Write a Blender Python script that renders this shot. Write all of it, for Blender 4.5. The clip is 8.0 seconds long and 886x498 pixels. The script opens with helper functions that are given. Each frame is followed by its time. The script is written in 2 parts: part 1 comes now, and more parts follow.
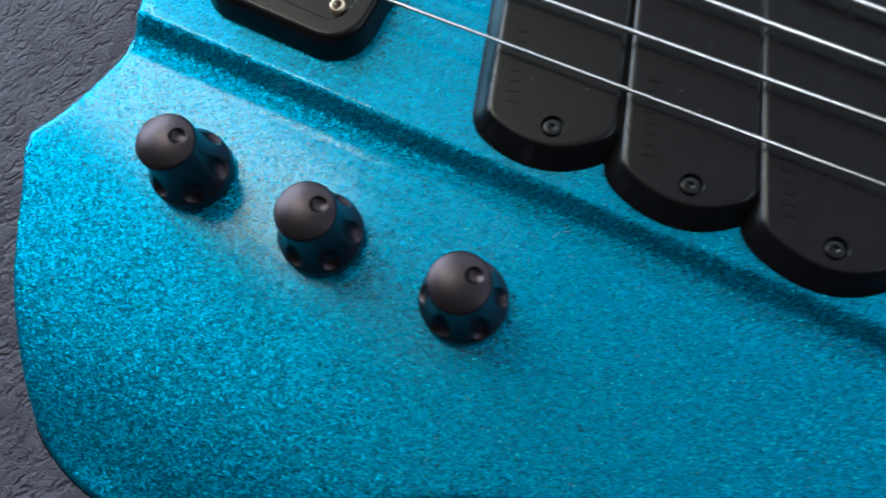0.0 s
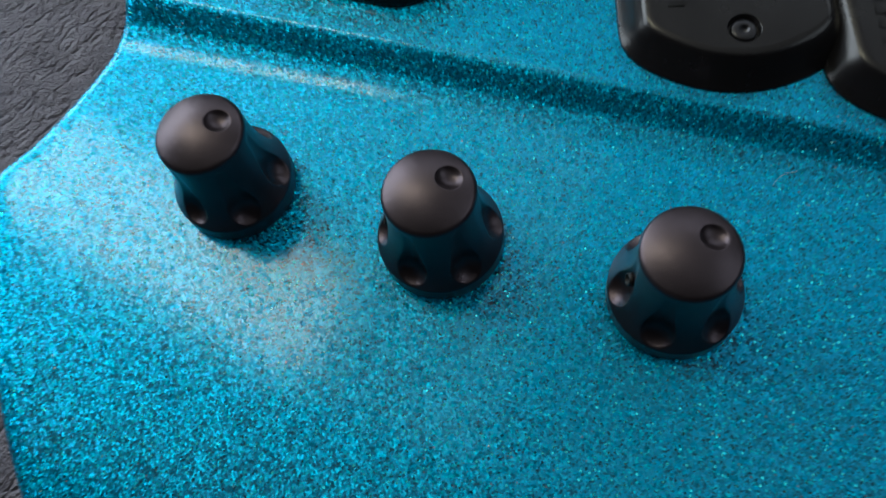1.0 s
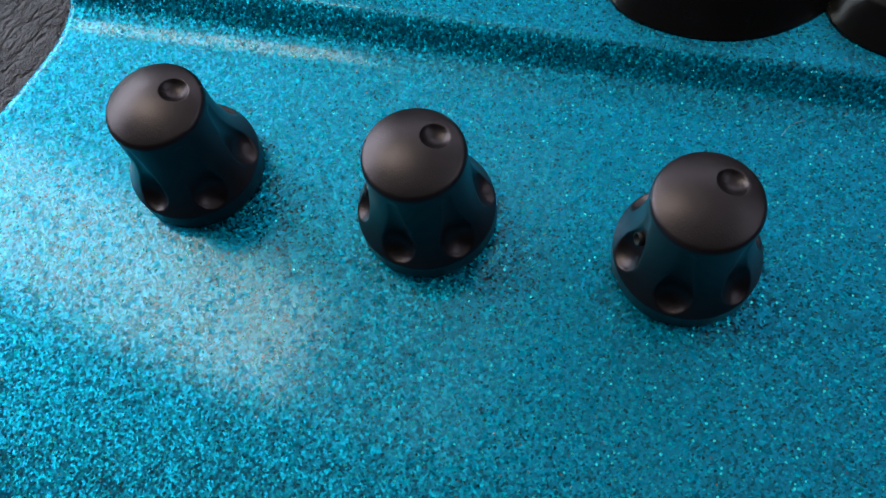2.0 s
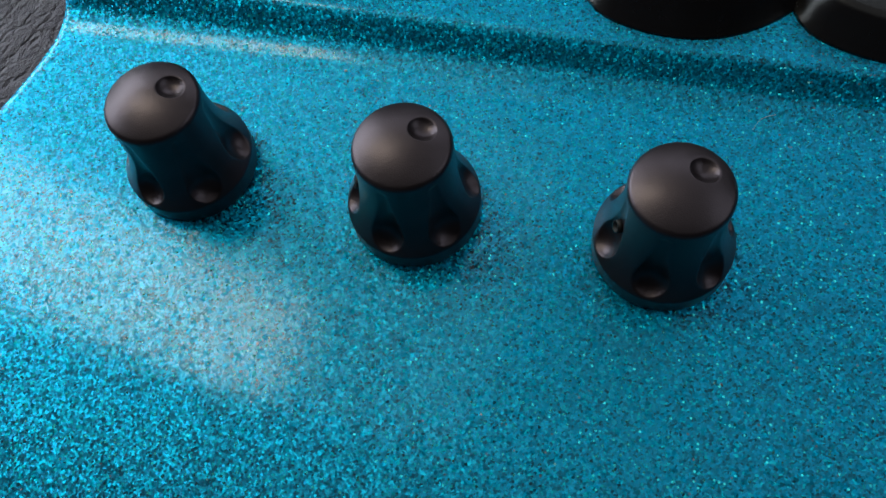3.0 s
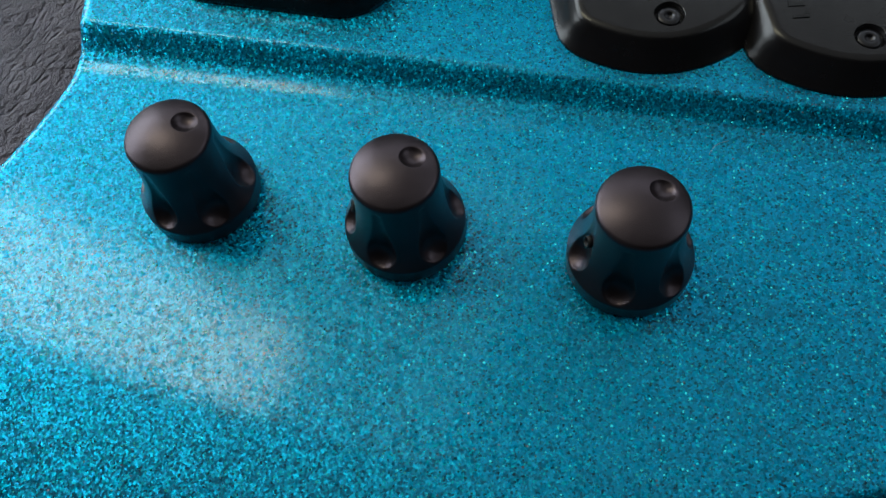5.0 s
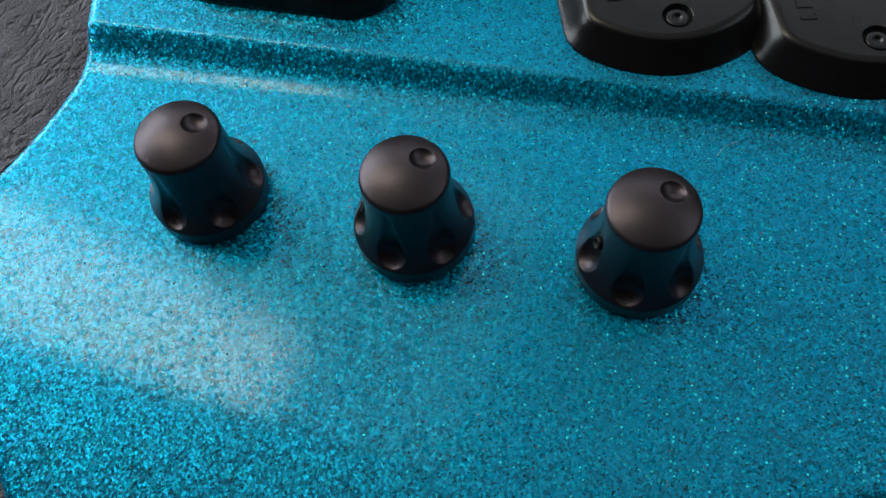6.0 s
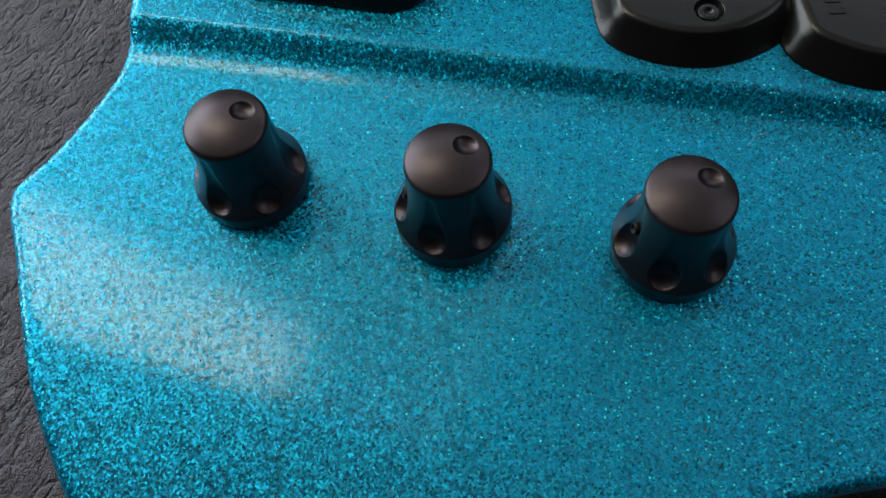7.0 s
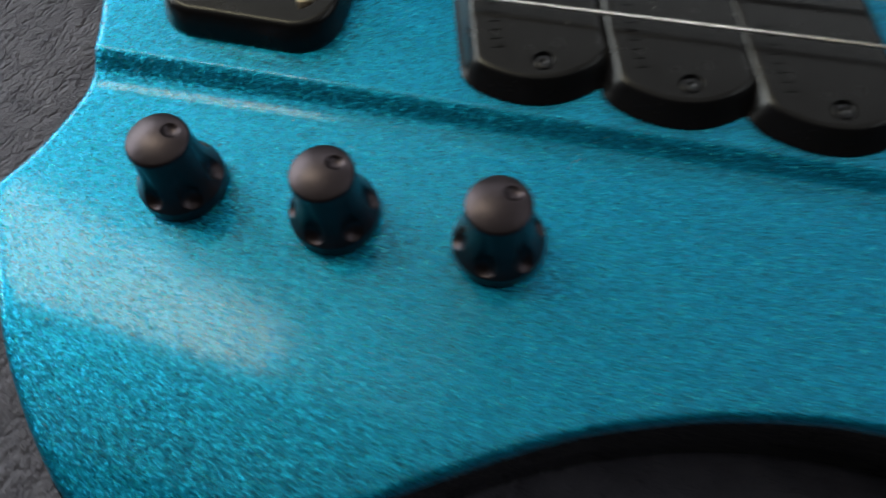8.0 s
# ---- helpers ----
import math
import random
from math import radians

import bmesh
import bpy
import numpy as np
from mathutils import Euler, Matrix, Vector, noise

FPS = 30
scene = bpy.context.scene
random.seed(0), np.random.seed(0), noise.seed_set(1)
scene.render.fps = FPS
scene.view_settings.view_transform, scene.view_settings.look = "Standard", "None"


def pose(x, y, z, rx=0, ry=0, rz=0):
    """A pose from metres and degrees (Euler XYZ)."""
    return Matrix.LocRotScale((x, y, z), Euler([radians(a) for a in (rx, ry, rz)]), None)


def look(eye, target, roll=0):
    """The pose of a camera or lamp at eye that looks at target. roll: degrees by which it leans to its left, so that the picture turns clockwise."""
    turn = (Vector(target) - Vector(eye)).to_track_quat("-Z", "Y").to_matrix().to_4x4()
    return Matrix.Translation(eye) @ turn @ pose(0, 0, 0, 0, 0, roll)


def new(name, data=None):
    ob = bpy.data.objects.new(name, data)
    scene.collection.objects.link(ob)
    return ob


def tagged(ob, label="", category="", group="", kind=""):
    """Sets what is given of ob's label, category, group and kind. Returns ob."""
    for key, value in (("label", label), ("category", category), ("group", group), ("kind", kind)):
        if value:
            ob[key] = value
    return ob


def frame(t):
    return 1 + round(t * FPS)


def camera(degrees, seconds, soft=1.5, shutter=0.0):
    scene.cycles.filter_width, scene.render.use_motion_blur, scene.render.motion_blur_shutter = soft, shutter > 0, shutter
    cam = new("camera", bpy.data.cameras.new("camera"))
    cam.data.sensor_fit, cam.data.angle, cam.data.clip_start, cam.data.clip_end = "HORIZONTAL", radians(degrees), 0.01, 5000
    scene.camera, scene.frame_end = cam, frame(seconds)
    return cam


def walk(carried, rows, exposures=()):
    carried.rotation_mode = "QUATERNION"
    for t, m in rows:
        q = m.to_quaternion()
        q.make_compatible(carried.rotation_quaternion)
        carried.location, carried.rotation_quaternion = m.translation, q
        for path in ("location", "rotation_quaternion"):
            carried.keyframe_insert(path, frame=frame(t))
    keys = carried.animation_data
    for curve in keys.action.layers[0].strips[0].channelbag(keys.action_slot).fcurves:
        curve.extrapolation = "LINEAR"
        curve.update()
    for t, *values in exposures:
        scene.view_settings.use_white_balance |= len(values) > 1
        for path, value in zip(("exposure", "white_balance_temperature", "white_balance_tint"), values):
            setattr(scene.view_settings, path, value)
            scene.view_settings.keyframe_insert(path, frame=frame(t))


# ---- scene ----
cam = camera(55.20, 8.0, soft=1.5, shutter=0.35)
# seconds, eye, target, roll
PATH = [
    (0.00, (0.06538, -0.03727, 0.19482), (0.03575, -0.00469, 0.05144), -15.67),
    (0.50, (0.03773, -0.04737, 0.17215), (0.00882, -0.01287, 0.02907), -17.16),
    (1.00, (0.02702, -0.05006, 0.13141), (-0.00377, -0.00188, -0.00727), -16.13),
    (1.50, (0.02402, -0.05376, 0.11546), (-0.00406, -0.00199, -0.02249), -14.84),
    (1.70, (0.02313, -0.05383, 0.11604), (-0.00415, -0.00041, -0.02145), -13.79),
    (2.80, (0.02543, -0.05770, 0.11982), (-0.00002, -0.00254, -0.01733), -12.37),
    (3.00, (0.02464, -0.05878, 0.12066), (0.00023, -0.00260, -0.01627), -11.23),
    (3.50, (0.02414, -0.06088, 0.12369), (0.00069, -0.00331, -0.01282), -10.16),
    (4.00, (0.02451, -0.06213, 0.12779), (0.00192, -0.00287, -0.00814), -9.34),
    (4.50, (0.02571, -0.06588, 0.12877), (0.00324, -0.00541, -0.00665), -9.01),
    (4.70, (0.02681, -0.06601, 0.13087), (0.00399, -0.00484, -0.00418), -9.21),
    (5.80, (0.02524, -0.06552, 0.13308), (0.00305, -0.00409, -0.00195), -8.74),
    (6.00, (0.02480, -0.06628, 0.13243), (0.00241, -0.00479, -0.00254), -8.85),
    (6.50, (0.02088, -0.07036, 0.13290), (-0.00133, -0.00858, -0.00196), -8.56),
    (7.00, (0.01937, -0.07197, 0.13508), (-0.00320, -0.00998, 0.00037), -8.60),
    (7.50, (0.02831, -0.07699, 0.15118), (0.00614, -0.01518, 0.01631), -7.84),
    (7.60, (0.03004, -0.08107, 0.15446), (0.00783, -0.01888, 0.01978), -7.44),
    (7.70, (0.03129, -0.08205, 0.15540), (0.00872, -0.02012, 0.02066), -7.52),
    (7.80, (0.03514, -0.08067, 0.15816), (0.01262, -0.01949, 0.02307), -7.46),
    (7.90, (0.04049, -0.08113, 0.16177), (0.01723, -0.01972, 0.02691), -7.92),
    (8.00, (0.05319, -0.08514, 0.17216), (0.03004, -0.02323, 0.03751), -7.24),
]
walk(cam, [(t, look(eye, target, roll)) for t, eye, target, roll in PATH],
     exposures=[(0.0, 0.42, 5900, 10), (0.5, 0.36, 6050, 10), (1.0, 0.22, 6350, 10), (1.5, 0.1, 6500, 10), (4.5, 0.1, 6500, 10), (7.0, 0.1, 6750, 10), (8.0, 0.1, 6950, 10)])

# ---- light ----
world = bpy.data.worlds.new("room_air")
world.use_nodes = True
world.node_tree.nodes["Background"].inputs["Color"].default_value = (0.75, 0.85, 1.0, 1)
world.node_tree.nodes["Background"].inputs["Strength"].default_value = 0.02
scene.world = world


def area_lamp(name, eye, target, size_x, size_y, watts, colour):
    data = bpy.data.lights.new(name, "AREA")
    data.shape, data.size, data.size_y, data.energy, data.color = "RECTANGLE", size_x, size_y, watts, colour
    lamp = new(name, data)
    lamp.matrix_world = look(eye, target)
    return lamp


# a lamp panel with its diffuser over the bench, two windows and two added fills
panel = area_lamp("panel_lamp", (-0.41, 0.15, 0.60), (0.0, 0.0, 0.0), 0.38, 0.12, 0.80, (1.0, 0.96, 0.70))
panel.matrix_world = Matrix.Translation((-0.41, 0.15, 0.60)) @ pose(0, 0, 0, 0, -25, -9)
diffuser = area_lamp("diffuser_lamp", (-0.33, 0.27, 0.62), (0.0, 0.0, 0.0), 0.62, 0.40, 0.27, (1.0, 0.96, 0.73))
diffuser.matrix_world = Matrix.Translation((-0.33, 0.27, 0.62)) @ pose(0, 0, 0, 0, -20, -9)
# added broad overhead fill that lifts the lower panel; no known fixture
area_lamp("overhead_fill_lamp", (-0.15, 0.55, 2.1), (-0.15, 0.54, 0.0), 3.2, 2.5, 5.0, (0.93, 0.97, 0.95))
area_lamp("north_window_lamp", (0.0, 1.93, 1.25), (0.0, 0.0, 0.1), 2.8, 0.9, 10.5, (0.84, 0.93, 1.0))
# weak fill added from the east to brighten the right side, not a known window
area_lamp("east_fill_lamp", (1.5, 0.35, 1.2), (0.0, 0.0, 0.0), 1.3, 0.8, 2.6, (0.84, 0.94, 1.0))
area_lamp("west_window_lamp", (-1.6, 0.6, 0.72), (0.0, 0.0, 0.0), 1.5, 0.8, 19, (0.84, 0.94, 1.0))

CM = 0.01


# ---- materials ----
def material(name):
    mat = bpy.data.materials.new(name)
    mat.use_nodes = True
    tree = mat.node_tree
    return mat, tree.nodes, tree.links, tree.nodes["Principled BSDF"]


def node(nodes, kind, **sets):
    made = nodes.new(kind)
    for key, value in sets.items():
        made.inputs[key.replace("_", " ")].default_value = value
    return made


def ramp(nodes, stops):
    made = nodes.new("ShaderNodeValToRGB")
    el = made.color_ramp.elements
    while len(el) < len(stops):
        el.new(0.5)
    for e, (at, colour) in zip(el, stops):
        e.position, e.color = at, colour if len(colour) == 4 else (*colour, 1)
    return made


def maths(nodes, links, op, a, b=None, clamp=False):
    made = nodes.new("ShaderNodeMath")
    made.operation, made.use_clamp = op, clamp
    for slot, v in zip(made.inputs, (a, b)):
        if v is None:
            continue
        if isinstance(v, (int, float)):
            slot.default_value = v
        else:
            links.new(v, slot)
    return made.outputs[0]


def sparkle_paint():
    """Teal metal-flake paint under a satin clear coat, sprayed to black over the sides."""
    mat, nodes, links, bsdf = material("teal_sparkle_paint")
    co = nodes.new("ShaderNodeTexCoord").outputs["Object"]
    flake = node(nodes, "ShaderNodeTexVoronoi", Scale=2900.0)
    links.new(co, flake.inputs["Vector"])
    coarse = node(nodes, "ShaderNodeTexNoise", Scale=1500.0, Detail=2.0)
    links.new(co, coarse.inputs["Vector"])
    wide = node(nodes, "ShaderNodeTexNoise", Scale=60.0, Detail=3.0)
    links.new(co, wide.inputs["Vector"])
    split = nodes.new("ShaderNodeSeparateColor")
    links.new(flake.outputs["Color"], split.inputs[0])
    tone = ramp(nodes, [(0.0, (0.0, 0.07, 0.125)), (0.28, (0.0, 0.345, 0.62)), (0.85, (0.0, 0.495, 0.87)), (1.0, (0.004, 0.80, 0.99))])
    links.new(split.outputs[0], tone.inputs[0])
    big = node(nodes, "ShaderNodeTexVoronoi", Scale=1500.0)
    links.new(co, big.inputs["Vector"])
    pick = nodes.new("ShaderNodeSeparateColor")
    links.new(big.outputs["Color"], pick.inputs[0])
    near = maths(nodes, links, "LESS_THAN", big.outputs["Distance"], 0.29)
    lone = maths(nodes, links, "MULTIPLY", near, maths(nodes, links, "GREATER_THAN", pick.outputs[0], 0.80))
    tan = maths(nodes, links, "MULTIPLY", near, maths(nodes, links, "GREATER_THAN", maths(nodes, links, "ADD", pick.outputs[1], maths(nodes, links, "MULTIPLY", wide.outputs[0], 0.5)), 1.235))
    bright = nodes.new("ShaderNodeMix")
    bright.data_type = "RGBA"
    links.new(lone, bright.inputs[0])
    links.new(tone.outputs[0], bright.inputs[6])
    bright.inputs[7].default_value = (0.04, 0.93, 0.98, 1)
    speck = nodes.new("ShaderNodeMix")
    speck.data_type = "RGBA"
    links.new(maths(nodes, links, "MULTIPLY", tan, 0.55), speck.inputs[0])
    links.new(bright.outputs[2], speck.inputs[6])
    speck.inputs[7].default_value = (0.22, 0.16, 0.13, 1)
    mask = nodes.new("ShaderNodeAttribute")
    mask.attribute_name = "spray"
    edge = maths(nodes, links, "ADD", mask.outputs["Fac"], maths(nodes, links, "MULTIPLY", maths(nodes, links, "SUBTRACT", split.outputs[1], 0.5), 0.35))
    cover = maths(nodes, links, "MULTIPLY", maths(nodes, links, "SUBTRACT", edge, 0.42), 6.0, True)
    mix = nodes.new("ShaderNodeMix")
    mix.data_type = "RGBA"
    links.new(cover, mix.inputs[0])
    links.new(speck.outputs[2], mix.inputs[6])
    mix.inputs[7].default_value = (0.004, 0.005, 0.006, 1)
    links.new(mix.outputs[2], bsdf.inputs["Base Color"])
    # each flake lies at its own small tilt
    geo = nodes.new("ShaderNodeNewGeometry")
    off = nodes.new("ShaderNodeVectorMath")
    off.operation = "SUBTRACT"
    off.inputs[1].default_value = (0.5, 0.5, 0.5)
    links.new(flake.outputs["Color"], off.inputs[0])
    scale = nodes.new("ShaderNodeVectorMath")
    scale.operation = "SCALE"
    scale.inputs["Scale"].default_value = 0.66
    links.new(off.outputs[0], scale.inputs[0])
    # a few large flakes lie at a steeper tilt and flash
    steep = nodes.new("ShaderNodeVectorMath")
    steep.operation = "SUBTRACT"
    steep.inputs[1].default_value = (0.5, 0.5, 0.5)
    links.new(big.outputs["Color"], steep.inputs[0])
    steeper = nodes.new("ShaderNodeVectorMath")
    steeper.operation = "SCALE"
    steeper.inputs["Scale"].default_value = 0.8
    links.new(steep.outputs[0], steeper.inputs[0])
    tilt = nodes.new("ShaderNodeMix")
    tilt.data_type = "VECTOR"
    links.new(lone, tilt.inputs[0])
    links.new(scale.outputs[0], tilt.inputs[4])
    links.new(steeper.outputs[0], tilt.inputs[5])
    add = nodes.new("ShaderNodeVectorMath")
    links.new(geo.outputs["Normal"], add.inputs[0])
    links.new(tilt.outputs[1], add.inputs[1])
    norm = nodes.new("ShaderNodeVectorMath")
    norm.operation = "NORMALIZE"
    links.new(add.outputs[0], norm.inputs[0])
    links.new(norm.outputs[0], bsdf.inputs["Normal"])
    shiny = maths(nodes, links, "MULTIPLY", maths(nodes, links, "GREATER_THAN", split.outputs[2], 0.12), 0.86)
    links.new(shiny, bsdf.inputs["Metallic"])
    links.new(maths(nodes, links, "SUBTRACT", 0.38, maths(nodes, links, "MULTIPLY", lone, 0.16)), bsdf.inputs["Roughness"])
    bsdf.inputs["Specular IOR Level"].default_value = 0.0
    drop = node(nodes, "ShaderNodeTexVoronoi", Scale=820.0)
    links.new(co, drop.inputs["Vector"])
    hue = nodes.new("ShaderNodeSeparateColor")
    links.new(drop.outputs["Color"], hue.inputs[0])
    dots = maths(nodes, links, "MULTIPLY", maths(nodes, links, "LESS_THAN", drop.outputs["Distance"], 0.40), maths(nodes, links, "GREATER_THAN", hue.outputs[2], 0.6))
    thin = maths(nodes, links, "MULTIPLY", maths(nodes, links, "GREATER_THAN", split.outputs[0], 0.7), 0.12)
    film = maths(nodes, links, "SUBTRACT", maths(nodes, links, "SUBTRACT", 0.72, thin), maths(nodes, links, "MULTIPLY", dots, 0.48), True)
    links.new(film, bsdf.inputs["Coat Weight"])
    bsdf.inputs["Coat Roughness"].default_value = 0.12
    bump = node(nodes, "ShaderNodeBump", Strength=0.07, Distance=0.0002)
    links.new(coarse.outputs[0], bump.inputs["Height"])
    links.new(bump.outputs[0], bsdf.inputs["Coat Normal"])
    return mat


def satin_black(name, colour, rough, grain=3000.0, strength=0.12, metal=0.0):
    mat, nodes, links, bsdf = material(name)
    co = nodes.new("ShaderNodeTexCoord").outputs["Object"]
    fine = node(nodes, "ShaderNodeTexNoise", Scale=grain, Detail=2.0)
    links.new(co, fine.inputs["Vector"])
    worn = node(nodes, "ShaderNodeTexNoise", Scale=180.0, Detail=4.0)
    links.new(co, worn.inputs["Vector"])
    tone = ramp(nodes, [(0.3, tuple(c * 0.9 for c in colour)), (0.7, tuple(c * 1.12 for c in colour))])
    links.new(worn.outputs[0], tone.inputs[0])
    links.new(tone.outputs[0], bsdf.inputs["Base Color"])
    gloss = ramp(nodes, [(0.3, (rough - 0.02,) * 3), (0.7, (rough + 0.03,) * 3)])
    links.new(worn.outputs[0], gloss.inputs[0])
    links.new(gloss.outputs[0], bsdf.inputs["Roughness"])
    bump = node(nodes, "ShaderNodeBump", Strength=strength, Distance=0.0001)
    links.new(fine.outputs[0], bump.inputs["Height"])
    links.new(bump.outputs[0], bsdf.inputs["Normal"])
    bsdf.inputs["Metallic"].default_value = metal
    return mat


def plain_metal(name, colour, rough):
    return satin_black(name, colour, rough, 4000.0, 0.05, 1.0)


def wound_steel():
    """Steel string with a fine wrap across its length."""
    mat, nodes, links, bsdf = material("wound_steel")
    co = nodes.new("ShaderNodeTexCoord").outputs["Object"]
    wrap = node(nodes, "ShaderNodeTexWave", Scale=900.0)
    wrap.bands_direction = "X"
    links.new(co, wrap.inputs["Vector"])
    bump = node(nodes, "ShaderNodeBump", Strength=0.5, Distance=0.0002)
    links.new(wrap.outputs["Fac"], bump.inputs["Height"])
    links.new(bump.outputs[0], bsdf.inputs["Normal"])
    bsdf.inputs["Base Color"].default_value = (0.82, 0.78, 0.75, 1)
    bsdf.inputs["Metallic"].default_value = 1.0
    bsdf.inputs["Roughness"].default_value = 0.3
    return mat


def leather():
    mat, nodes, links, bsdf = material("grained_leather")
    co = nodes.new("ShaderNodeTexCoord").outputs["Object"]
    bend = node(nodes, "ShaderNodeTexNoise", Scale=90.0, Detail=3.0)
    links.new(co, bend.inputs["Vector"])
    shift = nodes.new("ShaderNodeMix")
    shift.data_type = "VECTOR"
    shift.inputs[0].default_value = 0.005
    links.new(co, shift.inputs[4])
    links.new(bend.outputs["Color"], shift.inputs[5])
    turn = nodes.new("ShaderNodeMapping")
    turn.vector_type = "TEXTURE"
    turn.inputs["Rotation"].default_value = (0, 0, 1.2)
    turn.inputs["Scale"].default_value = (2.0, 1.0, 1.0)
    links.new(shift.outputs[1], turn.inputs["Vector"])
    cell = node(nodes, "ShaderNodeTexVoronoi", Scale=440.0)
    cell.feature = "DISTANCE_TO_EDGE"
    links.new(turn.outputs[0], cell.inputs["Vector"])
    crack = nodes.new("ShaderNodeMapRange")
    crack.interpolation_type = "SMOOTHSTEP"
    crack.inputs["From Max"].default_value = 0.3
    links.new(cell.outputs["Distance"], crack.inputs["Value"])
    patch = node(nodes, "ShaderNodeTexNoise", Scale=260.0, Detail=2.0)
    links.new(turn.outputs[0], patch.inputs["Vector"])
    depth = nodes.new("ShaderNodeMapRange")
    depth.inputs["From Min"].default_value, depth.inputs["From Max"].default_value = 0.42, 0.62
    links.new(patch.outputs[0], depth.inputs["Value"])
    fold = maths(nodes, links, "MULTIPLY", maths(nodes, links, "SUBTRACT", crack.outputs["Result"], 1.0), depth.outputs["Result"])
    fine = node(nodes, "ShaderNodeTexNoise", Scale=1300.0, Detail=3.0)
    links.new(co, fine.inputs["Vector"])
    pebble = node(nodes, "ShaderNodeTexVoronoi", Scale=2300.0)
    links.new(shift.outputs[1], pebble.inputs["Vector"])
    small = maths(nodes, links, "SUBTRACT", maths(nodes, links, "MULTIPLY", fine.outputs[0], 0.7), maths(nodes, links, "MULTIPLY", pebble.outputs["Distance"], 0.45))
    high = maths(nodes, links, "ADD", fold, small)
    bump = node(nodes, "ShaderNodeBump", Strength=1.0, Distance=0.0012)
    links.new(high, bump.inputs["Height"])
    links.new(bump.outputs[0], bsdf.inputs["Normal"])
    tone = ramp(nodes, [(0.3, (0.155, 0.150, 0.196)), (0.7, (0.220, 0.214, 0.272))])
    links.new(bend.outputs[0], tone.inputs[0])
    links.new(tone.outputs[0], bsdf.inputs["Base Color"])
    bsdf.inputs["Roughness"].default_value = 0.33
    return mat


def wall_paint(name, colour):
    mat, nodes, links, bsdf = material(name)
    co = nodes.new("ShaderNodeTexCoord").outputs["Object"]
    spots = node(nodes, "ShaderNodeTexNoise", Scale=4.0, Detail=5.0)
    links.new(co, spots.inputs["Vector"])
    tone = ramp(nodes, [(0.3, tuple(c * 0.93 for c in colour)), (0.7, colour)])
    links.new(spots.outputs[0], tone.inputs[0])
    links.new(tone.outputs[0], bsdf.inputs["Base Color"])
    bsdf.inputs["Roughness"].default_value = 0.8
    return mat


PAINT = sparkle_paint()
KNOB = satin_black("black_anodised_metal", (0.088, 0.071, 0.082), 0.35, 5000.0, 0.3, 0.88)
PLASTIC = satin_black("satin_black_plastic", (0.009, 0.0083, 0.0098), 0.25, 2500.0, 0.2)
DARK = satin_black("matt_black_recess", (0.006, 0.006, 0.007), 0.6)
EMBOSS = satin_black("embossed_black_plastic", (0.005, 0.005, 0.006), 0.22)
SCREW = plain_metal("blackened_steel", (0.06, 0.06, 0.065), 0.3)
BRASS = plain_metal("brass", (0.55, 0.45, 0.34), 0.3)
STEEL = wound_steel()
LEATHER = leather()
WALL = wall_paint("grey_wall_paint", (0.06, 0.06, 0.065))
CEILING = wall_paint("tan_ceiling_paint", (0.06, 0.05, 0.04))
BOARD = wall_paint("dark_floor_boards", (0.08, 0.06, 0.05))


# ---- mesh helpers; lengths in centimetres ----
def finish(name, bm, mat, smooth=True, flat_top=False):
    bmesh.ops.scale(bm, vec=(CM, CM, CM), verts=bm.verts)
    bmesh.ops.recalc_face_normals(bm, faces=bm.faces)
    data = bpy.data.meshes.new(name)
    bm.to_mesh(data)
    bm.free()
    data.materials.append(mat)
    data.polygons.foreach_set("use_smooth", [smooth and not (flat_top and p.normal.z > 0.9995) for p in data.polygons])
    return new(name, data)


def part(name, bm, mat, parent, label="", at=(0, 0, 0), turn=0.0, smooth=True, flat_top=False):
    ob = finish(name, bm, mat, smooth, flat_top)
    ob.matrix_basis = pose(at[0] * CM, at[1] * CM, at[2] * CM, 0, 0, turn)
    ob.parent = parent
    return tagged(ob, label)


def lathe(profile, steps, bm=None):
    """Rings of (radius, height), closed by a point at each end with radius 0."""
    bm = bm or bmesh.new()
    rings = []
    for r, z in profile:
        if r < 1e-6:
            rings.append([bm.verts.new((0, 0, z))])
        else:
            rings.append([bm.verts.new((r * math.cos(2 * math.pi * k / steps), r * math.sin(2 * math.pi * k / steps), z)) for k in range(steps)])
    for a, b in zip(rings, rings[1:]):
        for k in range(steps):
            j = (k + 1) % steps
            if len(a) == 1 and len(b) > 1:
                bm.faces.new((a[0], b[k], b[j]))
            elif len(b) == 1 and len(a) > 1:
                bm.faces.new((a[k], a[j], b[0]))
            elif len(a) > 1:
                bm.faces.new((a[k], a[j], b[j], b[k]))
    return bm


def smooth_line(points, closed, per):
    """A Catmull-Rom line through plan points."""
    n, out = len(points), []
    for i in range(n if closed else n - 1):
        p = [Vector(points[(i + k) % n] if closed else points[min(max(i + k, 0), n - 1)]) for k in (-1, 0, 1, 2)]
        for k in range(per):
            u = k / per
            out.append(0.5 * (2 * p[1] + (p[2] - p[0]) * u + (2 * p[0] - 5 * p[1] + 4 * p[2] - p[3]) * u * u + (3 * p[1] - p[0] - 3 * p[2] + p[3]) * u ** 3))
    if not closed:
        out.append(Vector(points[-1]))
    return out


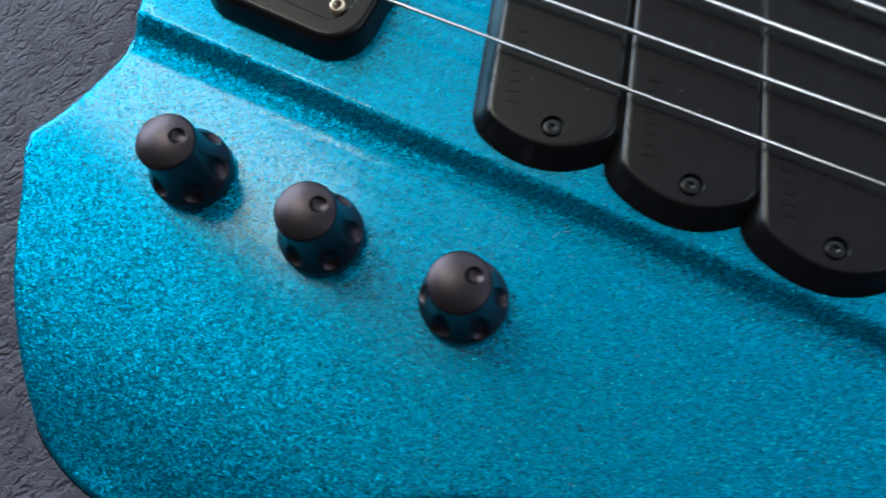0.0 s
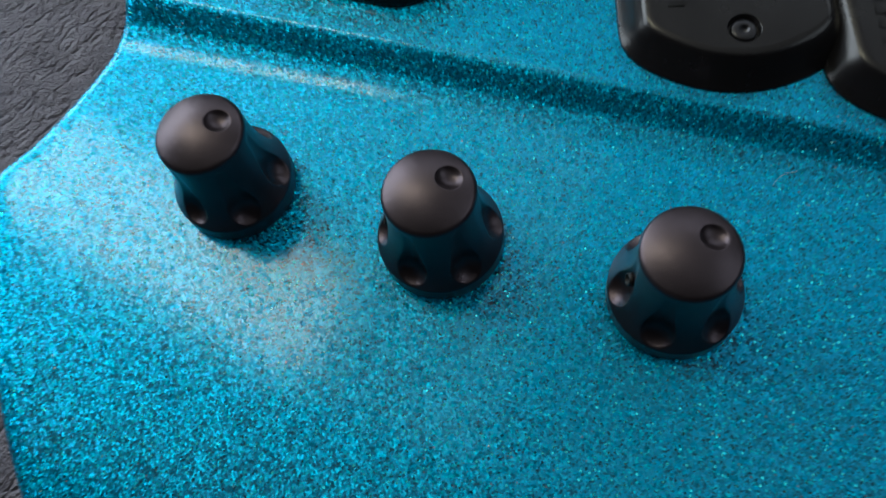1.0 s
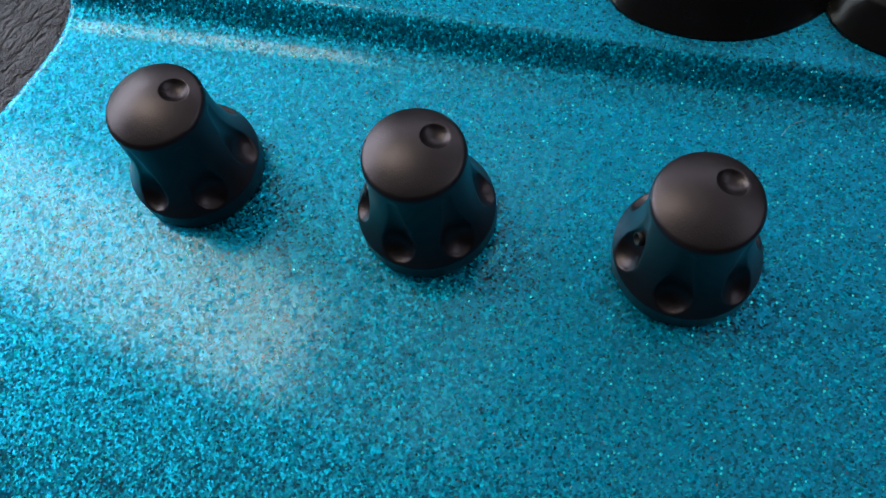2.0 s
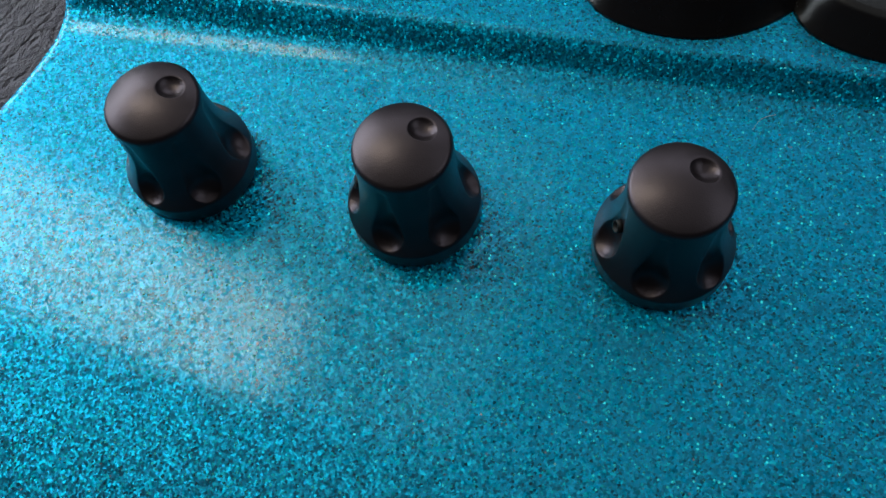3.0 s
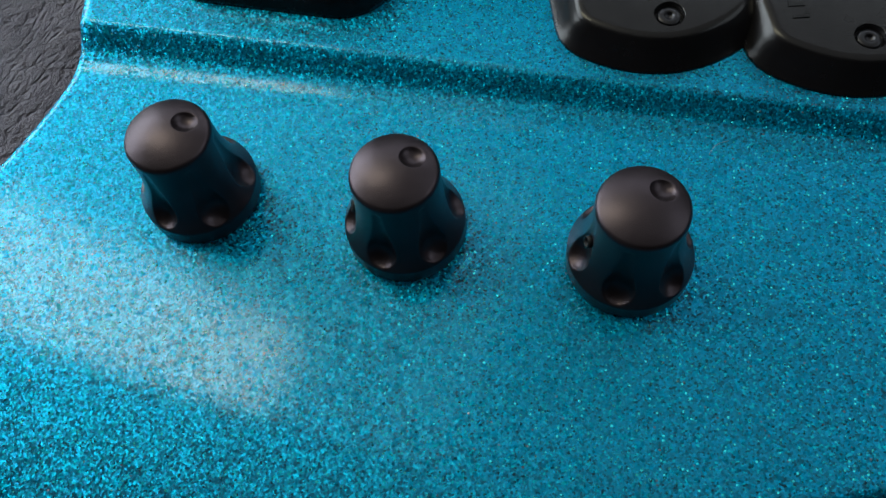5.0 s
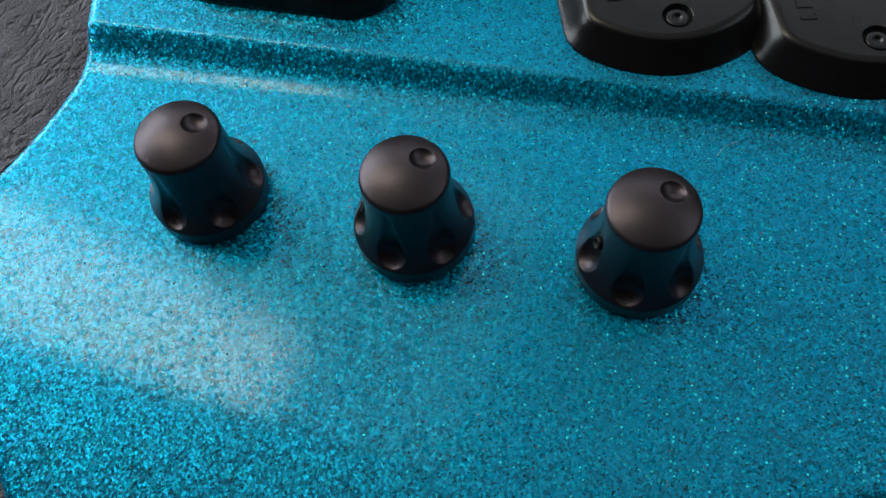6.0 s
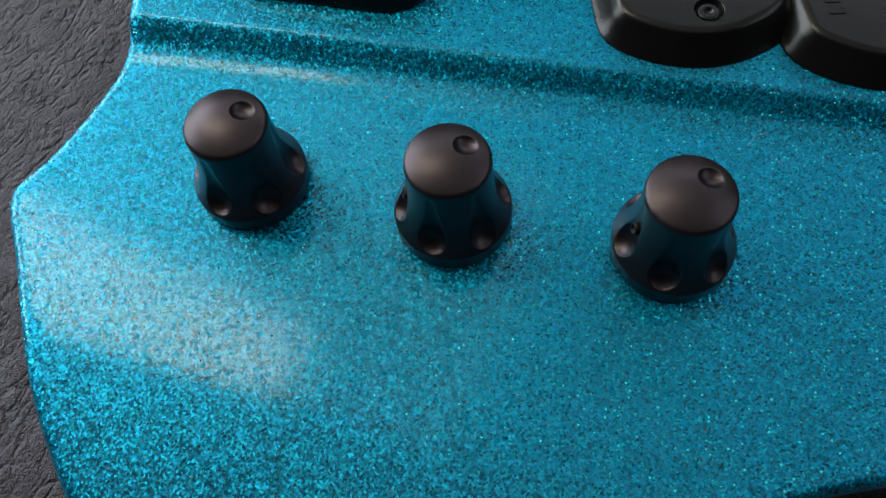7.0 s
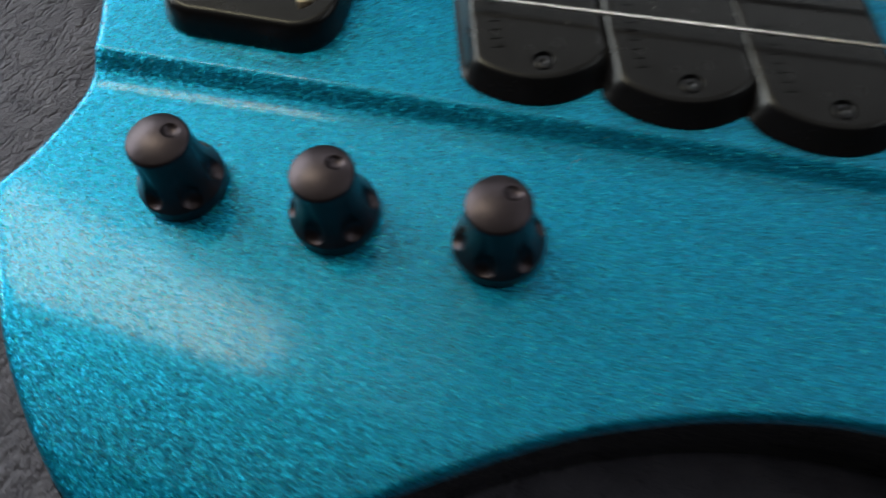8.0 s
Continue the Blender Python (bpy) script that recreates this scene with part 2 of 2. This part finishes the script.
def loft(rings, cap_low=True, cap_top=True):
    """Skins closed rings of equal count from the lowest up."""
    bm = bmesh.new()
    made = [[bm.verts.new(p) for p in ring] for ring in rings]
    n = len(made[0])
    for a, b in zip(made, made[1:]):
        for k in range(n):
            bm.faces.new((a[k], a[(k + 1) % n], b[(k + 1) % n], b[k]))
    if cap_low:
        bm.faces.new(list(reversed(made[0])))
    if cap_top:
        bm.faces.new(made[-1])
    return bm


def inset_ring(ring, d):
    """A closed plan ring (counter-clockwise) moved inwards by d."""
    n, out = len(ring), []
    for i in range(n):
        t = (ring[(i + 1) % n] - ring[i - 1]).normalized()
        out.append(ring[i] + d * Vector((-t.y, t.x)))
    return out


def box(x0, x1, y0, y1, z0, z1):
    bm = bmesh.new()
    bmesh.ops.create_cube(bm, size=1.0)
    for v in bm.verts:
        v.co = Vector(((x0 + x1) / 2 + v.co.x * (x1 - x0), (y0 + y1) / 2 + v.co.y * (y1 - y0), (z0 + z1) / 2 + v.co.z * (z1 - z0)))
    return bm


# ---- the room, closed round the camera ----
def wall(name, x0, x1, y0, y1, z0, z1, mat, label):
    tagged(finish(name, box(x0, x1, y0, y1, z0, z1), mat, False), label, name.split("_")[0], kind="structure")


LOW = -50.0
wall("floor", -210, 210, -210, 210, LOW - 10, LOW, BOARD, "dark brown wooden floor of the room")
wall("ceiling", -210, 210, -210, 210, 222, 232, CEILING, "plain tan painted ceiling of the room")
wall("wall_north", -210, 210, 200, 210, LOW, 222, WALL, "plain dark grey painted wall of the room")
wall("wall_south", -210, 210, -210, -200, LOW, 222, WALL, "plain dark grey painted wall of the room")
wall("wall_east", 200, 210, -200, 200, LOW, 222, WALL, "plain dark grey painted wall of the room")
wall("wall_west", -210, -200, -200, 200, LOW, 222, WALL, "plain dark grey painted wall of the room")

# ---- the leather bench under the guitar ----
BACK = -3.5


def leather_bench():
    bench = tagged(new("leather_bench"), "dark grey grained leather bench under the bass guitar", "bench")
    bench.location = (0, 0, LOW * CM)
    ring = []
    for cx, cy, a0 in ((70, 45, 0), (-70, 45, 90), (-70, -45, 180), (70, -45, 270)):
        for k in range(9):
            a = radians(a0 + 90 * k / 8)
            ring.append(Vector((cx + 10 * math.cos(a), cy + 10 * math.sin(a))))
    tall = BACK - LOW
    rings = [[(p.x, p.y, tall - 14) for p in ring], [(p.x, p.y, tall - 4) for p in ring]]
    for k in range(1, 7):
        a = radians(15 * k)
        rings.append([(p.x, p.y, tall - 4 + 4 * math.sin(a)) for p in inset_ring(ring, 4 * (1 - math.cos(a)))])
    part("cushion", loft(rings), LEATHER, bench)
    low = inset_ring(ring, 2.0)
    part("base", loft([[(p.x, p.y, 0) for p in low], [(p.x, p.y, tall - 14) for p in low]]), BOARD, bench, "dark wooden base")


leather_bench()

# ---- the bass guitar ----
guitar = tagged(new("bass_guitar"), "teal sparkle bass guitar with black hardware lying on dark leather", "bass guitar")
guitar.location = (0, 0, BACK * CM)
STEP = 0.45        # height of the upper deck over the control panel
OUTLINE = [(-8.78, -1.22), (-8.62, -1.75), (-8.12, -2.57), (-6.95, -4.6), (-5.95, -5.93), (-4.85, -7.12), (-3.95, -7.8), (-2.34, -8.24),
           (-0.6, -8.0), (1.0, -7.2), (2.5, -6.2), (4.5, -4.95), (5.8, -4.22), (7.0, -3.7), (9.1, -3.03), (12.0, -2.63), (16.0, -3.0), (20.0, -4.0),
           (23.0, -4.0), (24.0, -1.0), (24.0, 8.0), (24.0, 17.0), (20.0, 19.0), (8.0, 20.0), (-4.0, 19.0), (-9.5, 15.5),
           (-10.2, 10.0), (-9.2, 6.8), (-8.25, 4.4), (-7.85, 3.1), (-7.74, 2.2), (-7.85, 1.25), (-8.27, -0.15), (-8.62, -0.85)]


def step_profile():
    """Height of the scooped step from its foot to its lip, as a share of STEP."""
    slope = []
    for k in range(101):
        u = k / 100
        if u < 0.5:
            slope.append(0.42 * u / 0.5)
        elif u < 0.65:
            slope.append(0.42 + 0.58 * (u - 0.5) / 0.15)
        else:
            slope.append(1.0 if u < 0.78 else max(0.0, math.cos((u - 0.78) / 0.22 * math.pi / 2)))
    total, out = sum(slope), [0.0]
    for s in slope:
        out.append(out[-1] + s / total)
    return out


RISE = step_profile()


def deck(x, y):
    """Height of the top at a plan place, without its rounded edge."""
    lip = 2.95 + 0.020 * (x + 7.7)
    u = min(max((y - lip + 1.2) / 1.2, 0.0), 1.0) * 100
    k = int(u)
    rise = RISE[k] + (RISE[min(k + 1, 101)] - RISE[k]) * (u - k)
    fall = 0.03 * max(0.0, -3.6 - y) ** 2
    return STEP * rise - min(fall, 0.5)


def guitar_body():
    from mathutils.geometry import delaunay_2d_cdt
    line = smooth_line(OUTLINE, True, 8)
    arr = np.array([tuple(p) for p in line])
    nxt = np.roll(arr, -1, 0)

    def distance(q):
        d = nxt - arr
        u = np.clip(((q - arr) * d).sum(1) / (d * d).sum(1), 0, 1)
        return np.sqrt((((arr + u[:, None] * d) - q) ** 2).sum(1).min())

    def inside(q):
        x, y = q
        hit = ((arr[:, 1] > y) != (nxt[:, 1] > y)) & (x < (nxt[:, 0] - arr[:, 0]) * (y - arr[:, 1]) / (nxt[:, 1] - arr[:, 1] + 1e-12) + arr[:, 0])
        return hit.sum() % 2 == 1

    rim = 0.23
    pts, info = [], []
    insets = [rim * (1 - math.cos(radians(a))) for a in (0, 18, 36, 54, 72, 90)]
    rings = [inset_ring(line, d) for d in insets]
    for d, ring in zip(insets, rings):
        for p in ring:
            pts.append(Vector((p.x, p.y)))
            info.append(d)
    ys = [-8.2 + 0.3 * k for k in range(32)] + [1.6 + 0.04 * k for k in range(46)] + [3.7 + 0.4 * k for k in range(40)]
    xs = [-10.0 + 0.35 * k for k in range(98)]
    for y in ys:
        for x in xs:
            q = np.array((x, y + 0.020 * (x + 7.7)))
            if inside(q) and (d := distance(q)) > rim + 0.1:
                pts.append(Vector(q))
                info.append(rim)
    n = len(line)
    edges = [(i, (i + 1) % n) for i in range(n)]
    verts, _, faces, origin, _, _ = delaunay_2d_cdt(pts, edges, [], 1, 1e-6)
    bm = bmesh.new()
    spray = bm.verts.layers.float.new("spray")
    made = []
    for v, src in zip(verts, origin):
        d = info[src[0]] if src else rim
        s = 1 - min(d, rim) / rim
        drop = rim * (1 - math.sqrt(max(0.0, 1 - s * s)))
        vert = bm.verts.new((v.x, v.y, deck(v.x, v.y) - drop - BACK))
        vert[spray] = drop / rim * 0.38
        made.append(vert)
    for f in faces:
        bm.faces.new([made[i] for i in f])
    bm.verts.ensure_lookup_table()
    # sides and back
    loop = [made[i] for i in range(n)]
    last = loop
    for z in (2.9, 2.2, 0.4, 0.0):
        ring = []
        for i, v in enumerate(loop):
            p = line[i] if z > 0 else inset_ring(line, 0.3)[i]
            w = bm.verts.new((p.x, p.y, z))
            w[spray] = 1.0
            ring.append(w)
        for i in range(n):
            bm.faces.new((last[i], last[(i + 1) % n], ring[(i + 1) % n], ring[i]))
        last = ring
    bm.faces.new(last)
    return part("body", bm, PAINT, guitar, "teal metal-flake body with satin clear coat and black sides")


guitar_body()
TOP = -BACK        # height of the control panel over the guitar's back


def knob_mesh():
    """A flared knob with a domed cap, a thumb dimple on the cap and six scoops round the skirt."""
    prof = [(0.0, 0.0), (0.94, 0.0), (0.985, 0.015), (1.0, 0.05)]
    for k in range(1, 10):
        prof.append((1.0, 0.05 + 0.03 * k))
    for k in range(0, 61):
        u = k / 60
        z = 0.34 + 1.42 * u
        prof.append((1.0 - 0.012 * u - 0.295 * (1 - (1 - u) ** 3.1), z))
    r0, z0 = prof[-1]
    for k in range(1, 9):
        a = radians(65 * k / 8)
        prof.append((r0 - 0.10 * (1 - math.cos(a)), z0 + 0.10 * math.sin(a)))
    r1, z1 = prof[-1]
    for k in range(1, 31):
        u = 1 - k / 30
        prof.append((r1 * u, z1 + 0.15 * (1 - u * u)))
    bm = lathe(prof, 200)
    cap = Vector((0.37, 0.0, z1 + 0.15 + 0.10))
    for v in bm.verts:
        p = v.co - cap
        if p.length < 0.255:
            v.co = cap + p.normalized() * 0.255
        for k in range(6):
            a = radians(-24 + 60 * k)
            # a ball-ended cutter run up along the skirt
            c = Vector((1.02 * math.cos(a), 1.02 * math.sin(a), max(0.71, v.co.z) if v.co.z < 1.6 else 1.6))
            p = v.co - c
            if p.length < 0.34:
                v.co = c + p.normalized() * 0.34
    bmesh.ops.scale(bm, vec=(1.045, 1.045, 1.06), verts=bm.verts)
    return bm


def knob(x, y, turn):
    ob = part("knob", knob_mesh(), KNOB, guitar, "satin black dimpled control knob", (x, y, TOP), turn)
    a = radians(156)
    hole = lathe([(0.0, 0.0), (0.1, 0.0), (0.1, 0.1), (0.075, 0.1), (0.07, 0.03), (0.0, 0.03)], 20)
    bmesh.ops.rotate(hole, cent=(0, 0, 0), matrix=Matrix.Rotation(radians(76), 3, "Y"), verts=hole.verts)
    bmesh.ops.translate(hole, vec=(0.71, 0, 1.04), verts=hole.verts)
    bmesh.ops.rotate(hole, cent=(0, 0, 0), matrix=Matrix.Rotation(a, 3, "Z"), verts=hole.verts)
    part("set_screw", hole, DARK, ob, "black recessed set screw")
    return ob


for spot in ((-4.10, -0.25, 38), (-0.27, -0.30, 43), (3.57, -0.25, 46)):
    knob(*spot)


# ---- pickups ----
def pickup(x, y, foot, lean):
    """x, y: the lower left corner of the top; foot: turn of the short end; lean: turn of the long side."""
    width, length, sag, tall = 2.88, 11.0, 0.57, 0.55
    plan = []
    for k in range(25):
        u = k / 24
        plan.append(Vector((width * u, -sag * (1 - (2 * u - 1) ** 2))))
    for k in range(25):
        u = k / 24
        plan.append(Vector((width * (1 - u), length + sag * (1 - (2 * u - 1) ** 2))))
    skew = math.tan(radians(lean - foot))
    plan = [Vector((p.x - p.y * skew, p.y)) for p in plan]
    dense = []
    for i, p in enumerate(plan):
        q = plan[(i + 1) % len(plan)]
        steps = max(1, int((q - p).length / 0.1))
        dense += [p + (q - p) * (k / steps) for k in range(steps)]
    for _ in range(3):
        dense = [(dense[i - 1] + 2 * dense[i] + dense[(i + 1) % len(dense)]) / 4 for i in range(len(dense))]
    base = TOP + STEP
    rings = []
    edge = [(0.03 - 0.22 * math.sin(radians(a)), tall - 0.22 * (1 - math.cos(radians(a)))) for a in (62, 50, 38, 28, 18, 9, 0)]
    for d, z in [(-0.50, 0.0), (-0.47, 0.04), (-0.37, 0.10), (-0.26, tall - 0.2)] + edge:
        rings.append([(p.x, p.y, z) for p in inset_ring(dense, d)])
    bm = loft(rings, cap_top=False)
    bm.verts.ensure_lookup_table()
    n = len(dense)
    top = [bm.verts[len(bm.verts) - n + k] for k in range(n)]
    cx, cy, deep = 1.5, -0.14, 0.14
    holes = []
    for r, z in ((0.285, tall), (0.27, tall - 0.02), (0.265, tall - deep)):
        holes.append([bm.verts.new((cx + r * math.cos(2 * math.pi * k / 32), cy + r * math.sin(2 * math.pi * k / 32), z)) for k in range(32)])
    for a, b in zip(holes, holes[1:]):
        for k in range(32):
            bm.faces.new((a[k], a[(k + 1) % 32], b[(k + 1) % 32], b[k]))
    bm.faces.new(holes[-1])
    loops = []
    for ring in (top, holes[0]):
        for k in range(len(ring)):
            e = bm.edges.get((ring[k], ring[(k + 1) % len(ring)]))
            loops.append(e or bm.edges.new((ring[k], ring[(k + 1) % len(ring)])))
    bmesh.ops.triangle_fill(bm, use_beauty=True, edges=loops)
    ob = part("pickup", bm, PLASTIC, guitar, "satin black plastic bass pickup with engraved lettering", (x, y, base), foot, flat_top=True)
    head = lathe([(0.0, 0.03), (0.07, 0.03), (0.085, 0.085), (0.10, 0.09), (0.19, 0.09), (0.215, 0.065), (0.215, 0.0), (0.0, 0.0)], 36)
    bmesh.ops.translate(head, vec=(cx, cy, tall - deep + 0.004), verts=head.verts)
    part("mounting_screw", head, SCREW, ob, "small black socket screw in a recess")
    for k in range(8):
        y0 = 0.33 + 0.27 * k
        x0, end = 0.30 - y0 * skew, 0.0 if k % 3 else 0.24
        part("lettering_bar", box(x0, x0 + 0.28, y0, y0 + 0.065, tall - 0.002, tall + 0.016), EMBOSS, ob, smooth=False)
        part("lettering_bar", box(x0 + end, x0 + end + 0.05, y0 + 0.067, y0 + 0.16, tall - 0.002, tall + 0.016), EMBOSS, ob, smooth=False)
    return ob


for spot in ((2.18, 4.02, 15.5, 17.7), (5.62, 4.13, 12.0, 19.0), (9.02, 4.12, 11.0, 21.0)):
    pickup(*spot)


# ---- strings ----
def string(y0, y1, z, r):
    bm = bmesh.new()
    ends = [Vector((-2.6, y0, z)), Vector((23.5, y1, z + 0.1))]
    way = (ends[1] - ends[0]).normalized()
    side = way.cross(Vector((0, 0, 1))).normalized()
    up = side.cross(way)
    rings = [[bm.verts.new(e + r * (math.cos(2 * math.pi * k / 12) * side + math.sin(2 * math.pi * k / 12) * up)) for k in range(12)] for e in ends]
    for k in range(12):
        bm.faces.new((rings[0][k], rings[0][(k + 1) % 12], rings[1][(k + 1) % 12], rings[1][k]))
    bm.faces.new(rings[0])
    bm.faces.new(rings[1])
    return part("string", bm, STEEL, guitar, "bright round-wound steel string")


for y0, y1, r in ((5.515, 6.415, 0.045), (6.965, 7.925, 0.06), (8.585, 8.965, 0.075), (10.195, 9.995, 0.095)):
    string(y0, y1, TOP + 1.22, r)


# ---- bridge ----
def rounded_plan(x0, x1, y0, y1, r, steps=10):
    ring = []
    for cx, cy, a0 in ((x1 - r, y1 - r, 0), (x0 + r, y1 - r, 90), (x0 + r, y0 + r, 180), (x1 - r, y0 + r, 270)):
        for k in range(steps + 1):
            a = radians(a0 + 90 * k / steps)
            ring.append(Vector((cx + r * math.cos(a), cy + r * math.sin(a))))
    return ring


def bridge():
    plan = rounded_plan(-6.45, -1.55, 3.68, 7.0, 1.15)
    tall = 0.75
    rings = [[(p.x, p.y + lift, z) for p in inset_ring(plan, d)] for d, lift, z in (
        (0, 0, 0), (0.01, 0.0, 0.1), (0.10, 0.10, 0.6), (0.13, 0.12, 0.68), (0.2, 0.14, 0.735), (0.26, 0.15, tall), (0.62, 0.15, tall), (0.66, 0.15, tall - 0.04), (0.7, 0.15, 0.3))]
    ob = part("bridge_unit", loft(rings), PLASTIC, guitar, "rounded black metal bridge unit", (0, 0, TOP + STEP), flat_top=True)
    screw = lathe([(0, 0.1), (0.08, 0.1), (0.1, 0.35), (0.2, 0.35), (0.22, 0.3), (0.22, 0), (0, 0)], 24)
    bmesh.ops.translate(screw, vec=(-2.55, 4.95, 0.35), verts=screw.verts)
    part("saddle_screw", screw, BRASS, ob, "small brass saddle screw")
    return ob


bridge()


# ---- lint on the paint ----
def lint(x, y, z, size, seed, label="tiny pale lint speck lying on the teal paint"):
    bm = bmesh.new()
    bmesh.ops.create_icosphere(bm, subdivisions=2, radius=size)
    rng = random.Random(seed)
    for v in bm.verts:
        v.co *= rng.uniform(0.6, 1.2)
        v.co.z *= 0.5
    ob = finish("lint_speck", bm, LINT)
    ob.location = (x * CM, y * CM, (z + size * 0.3) * CM)
    return tagged(ob, label, "lint", "lint specks")


LINT = wall_paint("pale_lint", (0.75, 0.72, 0.68))
lint(-2.12, 2.03, deck(-2.12, 2.03), 0.026, 1)
lint(1.44, -3.34, 0.0, 0.018, 2)
lint(-5.88, -4.20, deck(-5.88, -4.2), 0.018, 3)
for k, (x, y) in enumerate(((2.7, 5.2), (4.0, 5.5), (6.6, 6.1), (6.0, 6.4))):
    lint(x, y, STEP + 0.552, 0.012, 4 + k, "tiny pale dust speck lying on a black pickup")


def fibre():
    line = smooth_line([(4.74, 2.08), (4.80, 2.22), (4.90, 2.33), (5.06, 2.40)], False, 6)
    bm = bmesh.new()
    rings = []
    for k, p in enumerate(line):
        t = (line[min(k + 1, len(line) - 1)] - line[max(k - 1, 0)]).normalized()
        z = deck(p.x, p.y) + 0.006
        side = Vector((-t.y, t.x, 0))
        rings.append([bm.verts.new(Vector((p.x, p.y, z)) + 0.0028 * (math.cos(a) * side + math.sin(a) * Vector((0, 0, 1)))) for a in (0.5, 2.1, 3.7, 5.3)])
    for a, b in zip(rings, rings[1:]):
        for k in range(4):
            bm.faces.new((a[k], a[(k + 1) % 4], b[(k + 1) % 4], b[k]))
    tagged(finish("lint_fibre", bm, LINT), "fine curled pale fibre lying on the teal paint", "fibre")


fibre()
